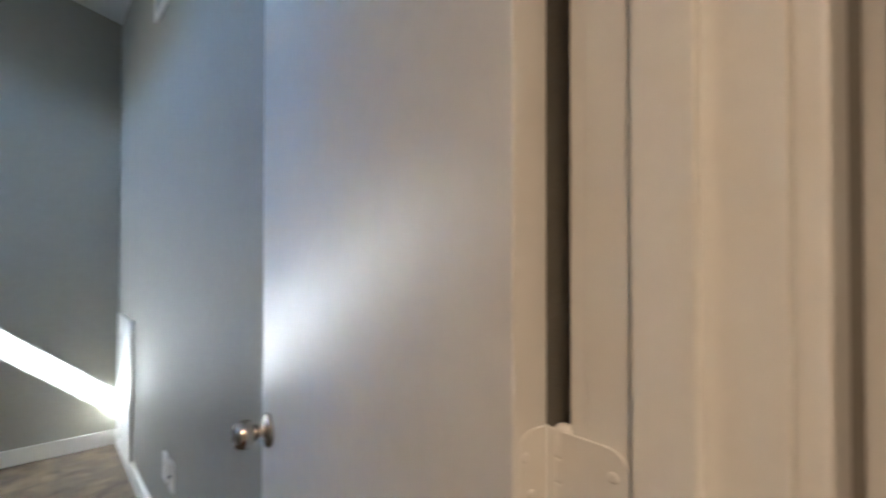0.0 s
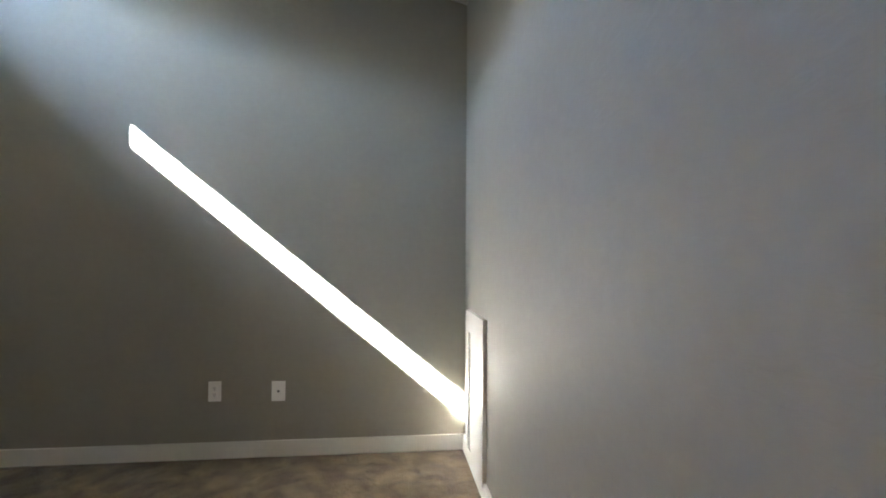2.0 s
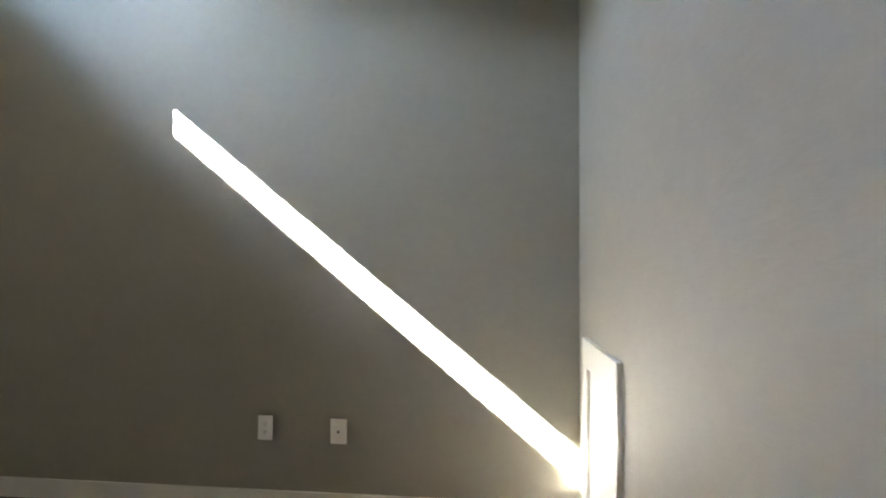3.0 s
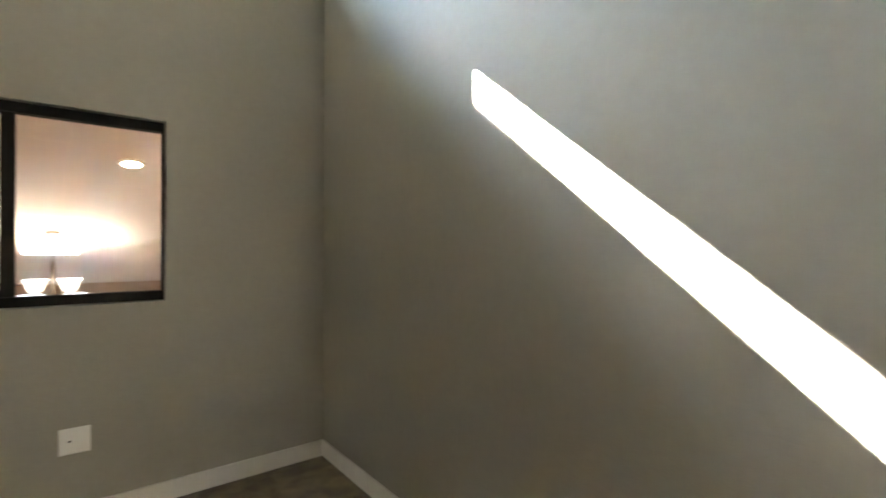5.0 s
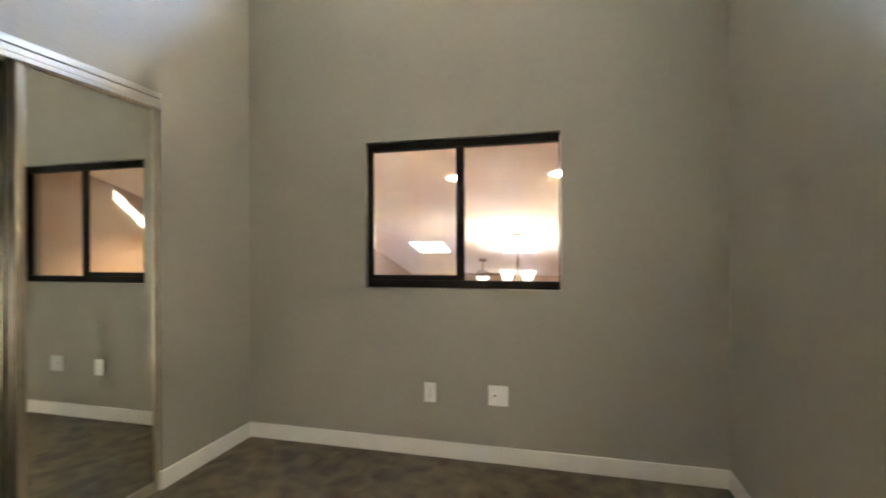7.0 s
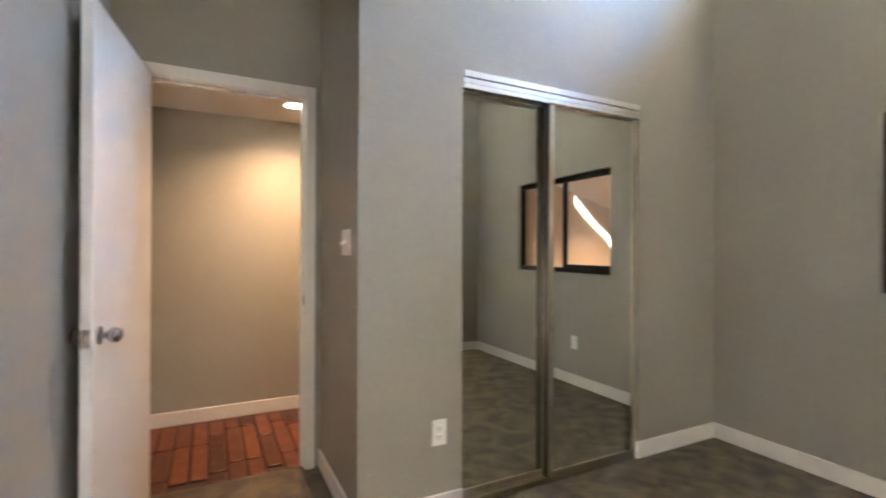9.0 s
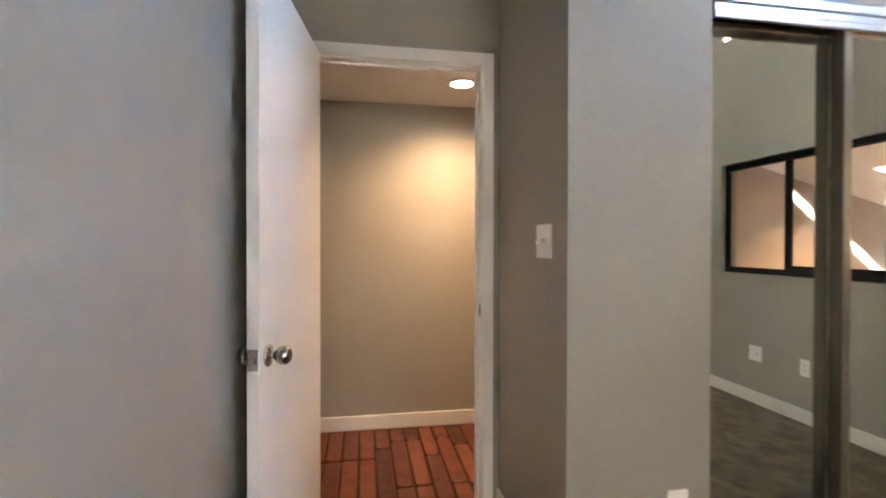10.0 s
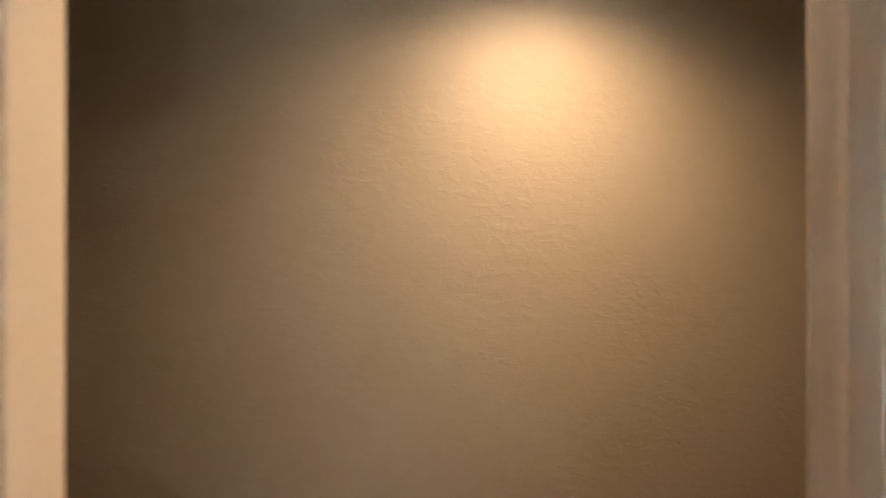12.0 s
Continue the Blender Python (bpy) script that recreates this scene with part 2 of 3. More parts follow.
# living room beyond the window, on a lower level
def slab(name, x0, x1, y0, y1, f, t, mat, holes, label):
    bm = bmesh.new()
    xs = sorted({x0, x1, *[h[0] for h in holes], *[h[1] for h in holes]})
    ys = sorted({y0, y1, *[h[2] for h in holes], *[h[3] for h in holes]})
    for xa, xb in zip(xs, xs[1:]):
        for ya, yb in zip(ys, ys[1:]):
            cx, cy = (xa + xb) / 2, (ya + yb) / 2
            if any(h[0] < cx < h[1] and h[2] < cy < h[3] for h in holes):
                continue
            v = [bm.verts.new((x, y, f(x) + dz)) for dz in (0, t) for y in (ya, yb) for x in (xa, xb)]
            for q in ((0, 2, 3, 1), (4, 5, 7, 6), (0, 1, 5, 4), (2, 6, 7, 3), (0, 4, 6, 2), (1, 3, 7, 5)):
                bm.faces.new([v[i] for i in q])
    return solid(name, bm, mat, label, "ceiling", "structure")


SKYLIGHTS = [(-4.17, -3.61, -2.94, -2.46), (-4.17, -3.61, -1.66, -1.18)]
slab("ceiling_living", LX - 0.1, -TW, LY0 - 0.1, LY1 + 0.1, lambda x: LA + LB * x, 0.16, CEILING, SKYLIGHTS,
     "pale sloping living-room ceiling with two skylights")
# unseen dark layer, added so the sunlit slab bounces little light into the clerestory
slab("roof_living", LX - 0.3, -TW, LY0 - 0.3, LY1 + 0.3, lambda x: LA + LB * x + 0.165, 0.05, SHINGLE, SKYLIGHTS, "unseen dark roof layer over the living room, added to cut bounced sunlight")
solid("wall_living_west", boxes((LX - 0.1, LX, LY0 - 0.1, LY1 + 0.1, LZ, LA + LB * LX + 0.05)), LIVING, "beige far wall of the living room", "wall", "structure")
bm = bmesh.new()
box(bm, LX, -TW, LY0 - 0.1, LY0, LZ, 5, top=lambda x: LA + LB * x + 0.05)
solid("wall_living_south", bm, LIVING, "beige side wall of the living room", "wall", "structure")
bm = bmesh.new()
box(bm, LX, -TW, LY1, LY1 + 0.1, LZ, 5, top=lambda x: LA + LB * x + 0.05)
solid("wall_living_north", bm, LIVING, "beige side wall of the living room", "wall", "structure")
solid("wall_living_east", boxes((-TW, 0, LY0 - 0.1, YC - 0.7, LZ, 2.4), (-TW, 0, YC - 0.7, LY1, LZ, -0.1)), LIVING, "beige wall under the window", "wall", "structure")
# out of view; its pale tan serves to bounce light onto the ceiling
solid("floor_living", boxes((LX - 0.1, 0, LY0 - 0.1, LY1 + 0.1, LZ - 0.1, LZ)), TAN, "unseen floor of the lower living room, tan to bounce light up", "floor", "structure")


# carpet
def carpet_material():
    """Cut pile: brushed patches some ten centimetres across, tufts, and fine fibre relief."""
    m = bpy.data.materials.new("brown_plush_carpet")
    m.use_nodes = True
    nt = m.node_tree
    bs = nt.nodes["Principled BSDF"]
    bs.inputs["Roughness"].default_value = 0.95
    bs.inputs["Sheen Weight"].default_value = 0.2
    bs.inputs["Specular IOR Level"].default_value = 0.1
    geo = nt.nodes.new("ShaderNodeNewGeometry")

    def noise_of(scale, detail, distortion):
        n = nt.nodes.new("ShaderNodeTexNoise")
        n.inputs["Scale"].default_value, n.inputs["Detail"].default_value, n.inputs["Distortion"].default_value = scale, detail, distortion
        nt.links.new(geo.outputs["Position"], n.inputs["Vector"])
        return n

    def ramp_of(n, lo, hi, a, b):
        r = nt.nodes.new("ShaderNodeValToRGB")
        r.color_ramp.elements[0].position, r.color_ramp.elements[1].position = lo, hi
        r.color_ramp.elements[0].color, r.color_ramp.elements[1].color = (*a, 1), (*b, 1)
        nt.links.new(n.outputs["Fac"], r.inputs[0])
        return r

    patch = ramp_of(noise_of(8.0, 8, 0.5), 0.36, 0.68, (0.088, 0.061, 0.036), (0.220, 0.166, 0.094))
    tuft = ramp_of(noise_of(130, 3, 0.4), 0.25, 0.75, (0.45, 0.45, 0.45), (1.25, 1.25, 1.25))
    mul = nt.nodes.new("ShaderNodeMix")
    mul.data_type, mul.blend_type = "RGBA", "MULTIPLY"
    mul.inputs[0].default_value = 1.0
    nt.links.new(patch.outputs[0], mul.inputs[6])
    nt.links.new(tuft.outputs[0], mul.inputs[7])
    nt.links.new(mul.outputs[2], bs.inputs["Base Color"])
    bp = nt.nodes.new("ShaderNodeBump")
    bp.inputs["Strength"].default_value, bp.inputs["Distance"].default_value = 1.0, 0.012
    nt.links.new(noise_of(110, 4, 0.3).outputs["Fac"], bp.inputs["Height"])
    nt.links.new(bp.outputs[0], bs.inputs["Normal"])
    return m


CARPET = carpet_material()


def carpet(name, x0, x1, y0, y1, step, label):
    nx, ny = max(2, int((x1 - x0) / step)), max(2, int((y1 - y0) / step))
    verts, faces = [], []
    for j in range(ny + 1):
        for i in range(nx + 1):
            x, y = x0 + (x1 - x0) * i / nx, y0 + (y1 - y0) * j / ny
            h = 0.004 * noise.noise(Vector((x * 4, y * 4, 0))) + 0.004 * noise.noise(Vector((x * 19, y * 19, 3)))
            verts.append((x, y, h))
    for j in range(ny):
        for i in range(nx):
            a = j * (nx + 1) + i
            faces.append((a, a + 1, a + nx + 2, a + nx + 1))
    me = bpy.data.meshes.new(name)
    me.from_pydata(verts, [], faces)
    me.materials.append(CARPET)
    for p in me.polygons:
        p.use_smooth = True
    return tagged(new(name, me), label, "carpet", "", "structure")


carpet("floor", 0, XE, YC, 0, 0.02, "brown plush carpet with brushed patches")
carpet("floor_entry", XS, XE, YD - 0.045, YC, 0.02, "brown plush carpet at the doorway")
solid("floor_base", boxes((-TW, XE + TH, YD - 0.05, TH, -0.1, -0.03)), GROUT, "subfloor under the carpet", "floor", "structure")


# baseboards
def board(name, x0, x1, y0, y1):
    bm = boxes((x0, x1, y0, y1, 0.0, 0.097), bevel=0.004)
    return solid(name, bm, TRIM, "white painted baseboard", "baseboard", "structure")


BT = 0.013
board("baseboard_north", 0, XE, -BT, 0)
board("baseboard_west", 0, BT, YC, -BT)
board("baseboard_east", XE - BT, XE, YD, -BT)
board("baseboard_closet", 0.0 + BT, CLX0 + 0.012, YC, YC + BT)
board("baseboard_closet_return", CLX0, CLX0 + 0.012, YC - 0.05, YC - 0.001)
board("baseboard_closet_short", CLX1 - 0.004, XS + BT, YC, YC + BT)
board("baseboard_stub", XS, XS + BT, YD, YC)
board("baseboard_hall", 0.6, 5.2, YH, YH + BT)

# ---------------------------------------------------------------- doorway
CW = 0.054
solid("trim_door_room", boxes((JX0 - CW, JX0 - 0.004, YD, YD + 0.016, 0, DOORH + 0.062), (JX1 + 0.004, min(JX1 + CW, XE - 0.002), YD, YD + 0.016, 0, DOORH + 0.062),
      (JX0 - 0.004, JX1 + 0.004, YD, YD + 0.016, DOORH + 0.004, DOORH + 0.062), bevel=0.003), TRIM, "white painted door casing on the bedroom side", "door casing", "structure")
yh = YD - TH
solid("trim_door_hall", boxes((JX0 - CW, JX0 - 0.004, yh - 0.016, yh, 0, DOORH + 0.062), (JX1 + 0.004, JX1 + CW + 0.004, yh - 0.016, yh, 0, DOORH + 0.062),
      (JX0 - 0.004, JX1 + 0.004, yh - 0.016, yh, DOORH + 0.004, DOORH + 0.062), bevel=0.003), TRIM, "white painted door casing on the hall side", "door casing", "structure")
jamb = solid("trim_door_jamb", boxes((JX0 - 0.02, JX0, yh, YD, 0, DOORH), (JX1, JX1 + 0.02, yh, YD, 0, DOORH), (JX0 - 0.02, JX1 + 0.02, yh, YD, DOORH, DOORH + 0.02),
      (JX0, JX0 + 0.012, YD - 0.075, YD - 0.038, 0, DOORH), (JX1 - 0.012, JX1, YD - 0.075, YD - 0.038, 0, DOORH),
      (JX0 + 0.012, JX1 - 0.012, YD - 0.075, YD - 0.038, DOORH - 0.012, DOORH), bevel=0.0015), TRIM, "white painted door jamb with stop", "door jamb", "structure")


def knob(bm, m):
    """A round knob on its rose, along +z."""
    lathe(bm, [(0, 0), (0.031, 0), (0.032, 0.004), (0.028, 0.009), (0.013, 0.011), (0.011, 0.021), (0.016, 0.025), (0.0225, 0.031),
               (0.0265, 0.040), (0.0265, 0.049), (0.0235, 0.058), (0.018, 0.0635), (0.0165, 0.064), (0.0155, 0.062), (0, 0.0615)], m)


DW, DT = 0.742, 0.035
door = thing("door_1", pose(JX1 + 0.002, YD + 0.024, 0, 0, 0, -97.2), "white flat slab door standing wide open, satin nickel knobs", "door", kind="structure")
# closed, the slab runs from the hinge towards -x and its room face lies at y = 0
part("slab", boxes((-DW, -0.010, -DT, 0, 0.012, DOORH - 0.004), bevel=0.002), DOOR, door)
bm = bmesh.new()
knob(bm, pose(-DW + 0.06, -DT, 0.915, 90, 0, 0))
part("knob", bm, NICKEL, door, "satin nickel knob")
bm = bmesh.new()
knob(bm, pose(-DW + 0.06, 0, 0.915, -90, 0, 0) @ Matrix.Diagonal((1, 1, 0.66, 1)))
part("knob", bm, NICKEL, door, "satin nickel knob")
plate = part("latch_plate", boxes((-DW - 0.002, -DW + 0.002, -DT / 2 - 0.0125, -DT / 2 + 0.0125, 0.886, 0.944), bevel=0.001), NICKEL, door, "satin nickel latch plate")
part("latch_bolt", boxes((-DW - 0.011, -DW - 0.001, -DT / 2 - 0.006, -DT / 2 + 0.006, 0.904, 0.926), bevel=0.002), NICKEL, plate)


def hinge_leaf(bm, x0, x1, y0, y1, z0, z1, r, free):
    """A thin plate across x with its two corners on the free side (y0 or y1) rounded, and three domed screw heads."""
    ys = (y0, y1) if free == "y1" else (y1, y0)
    s = 1 if ys[1] > ys[0] else -1
    outline = [(ys[0], z0)]
    outline += [(ys[1] - s * r * (1 - math.sin(radians(a))), z0 + r * (1 - math.cos(radians(a)))) for a in range(0, 91, 15)]
    outline += [(ys[1] - s * r * (1 - math.cos(radians(a))), z1 - r * (1 - math.sin(radians(a)))) for a in range(0, 91, 15)]
    outline += [(ys[0], z1)]
    lo, hi = [[bm.verts.new((x, y, z)) for y, z in outline] for x in (x0, x1)]
    n = len(outline)
    bm.faces.new(lo), bm.faces.new(hi)
    for k in range(n):
        bm.faces.new((lo[k], lo[(k + 1) % n], hi[(k + 1) % n], hi[k]))
    for f, dz in ((0.80, 0.8), (0.62, 0.5), (0.80, 0.2)):
        lathe(bm, [(0.0042, -0.0005), (0.0036, 0.0008), (0.0014, 0.0011), (0, 0.0006)],
              pose(x1, ys[0] + (ys[1] - ys[0]) * f, z0 + (z1 - z0) * dz, 0, 90 if x1 > x0 else -90, 0), 10)


for hz in (0.26, 1.075, 1.83):
    bm = bmesh.new()
    knuckles = [(0, -0.050), (0.0045, -0.049), (0.0072, -0.046)]
    for k in range(4):
        z = -0.0265 + k * 0.0177
        knuckles += [(0.0072, z - 0.0020), (0.0072, z - 0.0006), (0.0060, z - 0.0003), (0.0060, z + 0.0003), (0.0072, z + 0.0006), (0.0072, z + 0.0020)]
    knuckles += [(0.0072, 0.046), (0.0045, 0.049), (0, 0.050)]
    lathe(bm, knuckles, pose(0.003, 0.003, hz), 16)
    hinge_leaf(bm, -0.0102, -0.0084, 0.0, -0.031, hz - 0.046, hz + 0.046, 0.016, "y1")
    box(bm, -0.0102, 0.003, -0.0034, -0.0014, hz - 0.046, hz + 0.046)
    part("hinge", bm, TRIM, door, "hinge painted over in white")
for hz in (0.26, 1.075, 1.83):
    bm = bmesh.new()
    hinge_leaf(bm, JX1 - 0.0002, JX1 - 0.0022, YD + 0.022, YD - 0.032, hz - 0.046, hz + 0.046, 0.016, "y1")
    part("hinge_leaf", bm, TRIM, jamb, "hinge leaf painted over in white")
strike = solid("strike_plate", boxes((JX0 - 0.001, JX0 + 0.002, YD - 0.036, YD - 0.006, 0.893, 0.951), bevel=0.0008), NICKEL, "satin nickel strike plate on the white jamb", "strike plate")
part("bolt_hole", boxes((JX0 + 0.0005, JX0 + 0.0026, YD - 0.028, YD - 0.014, 0.908, 0.936)), DARK, strike)


# ---------------------------------------------------------------- closet
valance = thing("closet_valance", pose(0, 0, 0), "white ridged valance over the mirrored closet doors", "closet track")
for z0, z1, d in ((CLZ - 0.032, CLZ, 0.012), (CLZ - 0.062, CLZ - 0.0325, 0.006), (CLZ - 0.085, CLZ - 0.0625, 0.010)):
    part("ridge", boxes((CLX0, CLX1, YC - 0.004, YC + d, z0, z1), bevel=0.004), VALANCE, valance)
solid("closet_top_track", boxes((CLX0, CLX1, YC - 0.10, YC - 0.012, CLZ - 0.05, CLZ - 0.012)), DARK, "dark upper track behind the closet valance", "closet track")
solid("closet_floor_track", boxes((CLX0, CLX1, YC - 0.095, YC - 0.012, -0.004, 0.012), (CLX0, CLX1, YC - 0.056, YC - 0.050, 0.012, 0.022),
      (CLX0, CLX1, YC - 0.016, YC - 0.012, 0.012, 0.022)), BRASSY, "champagne aluminium floor track of the closet", "closet track")


def mirror_door(x0, x1, y, z1, label, shaded_gap=False):
    d = thing("mirror_door", pose((x0 + x1) / 2, y, 0.02), label, "closet door", "closet doors")
    w, h, s = (x1 - x0) / 2, z1 - 0.02, 0.032
    part("mirror", boxes((-w + s * 0.6, w - s * 0.6, -0.008, 0.0, 0.02, h - 0.012)), MIRROR, d, "silvered mirror panel")
    part("stile", boxes((-w, -w + s, -0.012, 0.010, 0, h), bevel=0.004), BRASSY, d)
    part("stile", boxes((w - s, w, -0.012, 0.010, 0, h), bevel=0.004), BRASSY, d)
    part("top_rail", boxes((-w + s, w - s, -0.012, 0.006, h - 0.018, h), bevel=0.003), BRASSY, d)
    part("bottom_rail", boxes((-w + s, w - s, -0.012, 0.006, 0, 0.03), bevel=0.003), BRASSY, d)
    # added dark strip: shade of the gap beside the front door's edge
    if shaded_gap:
        part("gap_shade_strip", boxes((w + 0.0005, w + 0.006, -0.036, 0.009, 0, h), bevel=0.001), GAP_SHADE, d, "dark strip standing in for the shaded gap between the doors")
    return d


mirror_door(CLX0, 1.350, YC - 0.018, CLZ - 0.07, "sliding closet door, mirror in a champagne aluminium frame, front track", True)
mirror_door(1.275, CLX1, YC - 0.060, CLZ - 0.066, "sliding closet door, mirror in a champagne aluminium frame, rear track")

# ---------------------------------------------------------------- interior window
FX0, FX1 = -0.085, -0.03
win = thing("window_1", pose(0, 0, 0), "sliding window in a dark bronze frame, looking into the living room", "window", kind="structure")
Y0, Y1, Z0, Z1 = WY0 + 0.004, WY1 - 0.004, WZ0 + 0.004, WZ1 - 0.004
part("window_frame", boxes((FX0, FX1, Y0, Y0 + 0.016, Z0, Z1), (FX0, FX1, Y1 - 0.008, Y1, Z0, Z1), (FX0, FX1, Y0 + 0.016, Y1 - 0.008, Z0, Z0 + 0.046),
     (FX0, FX1, Y0 + 0.016, Y1 - 0.008, Z1 - 0.046, Z1), bevel=0.002), BRONZE, win, "dark bronze outer frame")
SZ0, SZ1 = Z0 + 0.046, Z1 - 0.046
MY0, MY1 = -1.444, -1.395                                    # meeting stile
sash = part("sash", boxes((-0.062, -0.036, Y0 + 0.016, Y0 + 0.031, SZ0, SZ1), (-0.062, -0.036, MY0, MY1, SZ0, SZ1),
     (-0.062, -0.036, Y0 + 0.031, MY0, SZ0, SZ0 + 0.03), (-0.062, -0.036, Y0 + 0.031, MY0, SZ1 - 0.006, SZ1), bevel=0.002), BRONZE, win, "dark bronze sliding sash")
p1 = part("pane", boxes((-0.051, -0.047, Y0 + 0.031, MY0, SZ0 + 0.03, SZ1 - 0.006)), GLASS, sash)
p2 = part("pane", boxes((-0.075, -0.071, -1.42, Y1 - 0.008, SZ0, SZ1)), GLASS, win)
for p in (p1, p2):
    p.visible_shadow = False
# clerestory above
cl = thing("window_2", pose(0, 0, 0), "narrow open clerestory high in the west wall, dark frame", "window", kind="structure")
part("window_frame", boxes((-TW - 0.03, -TW - 0.002, CY0 - 0.05, CY1 + 0.05, CZ0 - 0.05, CZ0 - 0.004), (-TW - 0.03, -TW - 0.002, CY0 - 0.05, CY1 + 0.05, CZ1 + 0.004, CZ1 + 0.05),
     (-TW - 0.03, -TW - 0.002, CY0 - 0.05, CY0 - 0.004, CZ0 - 0.004, CZ1 + 0.004), (-TW - 0.03, -TW - 0.002, CY1 + 0.004, CY1 + 0.05, CZ0 - 0.004, CZ1 + 0.004)), BRONZE, cl)


# ---------------------------------------------------------------- wall plates
def outlet(m, label, kind):
    """A cover plate facing +y, centred at the origin of m."""
    w = {"switch": 0.128, "jack2": 0.115, "coax": 0.079}.get(kind, 0.072)
    h = 0.117
    p = thing("light_switch" if kind == "switch" else "wall_outlet", m, label, "switch" if kind == "switch" else "outlet", "wall plates")
    part("cover_plate", boxes((-w / 2, w / 2, 0.0, 0.006, -h / 2, h / 2), bevel=0.0025), PLATE, p)
    if kind == "duplex":
        for dz in (-0.0195, 0.0195):
            r = part("receptacle", boxes((-0.017, 0.017, 0.004, 0.0078, dz - 0.014, dz + 0.014), bevel=0.003), PLATE, p)
            part("slots", boxes((-0.0075, -0.0053, 0.006, 0.0082, dz - 0.002, dz + 0.007), (0.0053, 0.0075, 0.006, 0.0082, dz - 0.002, dz + 0.007),
                 (-0.0022, 0.0022, 0.006, 0.0082, dz - 0.010, dz - 0.0055)), DARK, r, "dark plug slots")
    elif kind == "coax":
        bm = bmesh.new()
        lathe(bm, [(0, 0.004), (0.0065, 0.004), (0.0065, 0.009), (0.0045, 0.0095), (0.0045, 0.015), (0, 0.015)], pose(0, 0, 0, -90, 0, 0), 14)
        part("connector", bm, DARK, p, "dark cable connector")
    elif kind == "jack2":
        part("jack", boxes((0.012, 0.024, 0.004, 0.0085, -0.004, 0.004), bevel=0.001), DARK, p, "dark phone jack")
    elif kind == "switch":
        for dx, up in ((-0.023, 1), (0.023, -1)):
            seat = part("toggle_seat", boxes((dx - 0.0065, dx + 0.0065, 0.004, 0.0072, -0.014, 0.014), bevel=0.001), PLATE, p)
            bm = boxes((-0.0042, 0.0042, 0.0, 0.020, -0.0055, 0.0055), bevel=0.0016)
            bmesh.ops.transform(bm, matrix=pose(dx, 0.004, 0.002 * up, 9 * up, 0, 0), verts=bm.verts)
            part("toggle", bm, PLATE, seat)
        for dx in (-0.023, 0.023):
            for dz in (-0.030, 0.030):
                bm = bmesh.new()
                lathe(bm, [(0, 0.0072), (0.0022, 0.0070), (0.0032, 0.0058)], pose(dx, 0, dz, -90, 0, 0), 12)
                part("screw", bm, PLATE, p)
    return p


outlet(pose(1.8625, 0, 0.390, 0, 0, 180), "white duplex power outlet on the sunlit wall", "duplex")
outlet(pose(2.223, 0, 0.384, 0, 0, 180), "white plate with a cable connector on the sunlit wall", "coax")
outlet(pose(0, -1.599, 0.381, 0, 0, -90), "white duplex power outlet under the window", "duplex")
outlet(pose(0, -1.191, 0.389, 0, 0, -90), "wide white plate with a phone jack under the window", "jack2")
outlet(pose(1.993, YC, 0.376), "white duplex power outlet beside the closet", "duplex")
outlet(pose(XE, -1.51, 0.360, 0, 0, 90), "white duplex power outlet near the open door", "duplex")
outlet(pose(XE, -1.625, 0.360, 0, 0, 90), "white cable plate near the open door", "coax")
outlet(pose(XS, -3.028, 1.238, 0, 0, -90), "white double light switch beside the doorway", "switch")

# access panel low on the east wall, and the register high on it
panel = thing("access_panel", pose(XE, -0.402, 0.475, 0, 0, 90), "white access panel with a long finger slot, low on wall", "access panel")
part("door_leaf", boxes((-0.2525, 0.075, 0, 0.02, -0.40, 0.40), (0.175, 0.2525, 0, 0.02, -0.40, 0.40), (0.075, 0.175, 0, 0.02, 0.285, 0.40), (0.075, 0.175, 0, 0.02, -0.40, -0.37)), TRIM, panel)
part("slot_back", boxes((0.075, 0.175, 0, 0.006, -0.37, 0.285)), TRIM, panel, "recessed finger slot")
reg = thing("wall_register", pose(XE, -1.40, 2.43, 0, 0, 90), "white metal air register high on the wall", "vent")
part("frame", boxes((-0.18, -0.15, 0, 0.012, -0.09, 0.09), (0.15, 0.18, 0, 0.012, -0.09, 0.09), (-0.15, 0.15, 0, 0.012, -0.09, -0.06), (-0.15, 0.15, 0, 0.012, 0.06, 0.09), bevel=0.003), TRIM, reg)
part("backing", boxes((-0.15, 0.15, 0.001, 0.003, -0.06, 0.06)), DARK, reg)
me = mesh_of("slat", boxes((-0.15, 0.15, -0.007, 0.007, -0.001, 0.001)), TRIM)
for i in range(8):
    s = new("slat", me)
    s.parent = reg
    s.matrix_basis = pose(0, 0.008, -0.052 + i * 0.015, -40, 0, 0)


# ---------------------------------------------------------------- lamps that show
def downlight(m, label):
    d = thing("downlight", m, label, "ceiling light", "recessed lights")
    bm = bmesh.new()
    lathe(bm, [(0.062, -0.001), (0.066, -0.006), (0.088, -0.005), (0.092, 0.0), (0.088, 0.001)], None, 32)
    part("trim_ring", bm, TRIM, d)
    bm = bmesh.new()
    lathe(bm, [(0, -0.0035), (0.04, -0.003), (0.062, -0.001)], None, 32)
    part("lens", bm, LIGHT, d, "glowing lens")
    return d


tilt = -math.degrees(math.atan(LB))
downlight(pose(2.429, -4.150, HCZ), "white recessed hall light, lit")
downlight(pose(-1.54, -1.80, LA - LB * 1.54, 0, tilt, 0), "white recessed living-room light, lit")
downlight(pose(-1.54, -0.865, LA - LB * 1.54, 0, tilt, 0), "white recessed living-room light, lit")


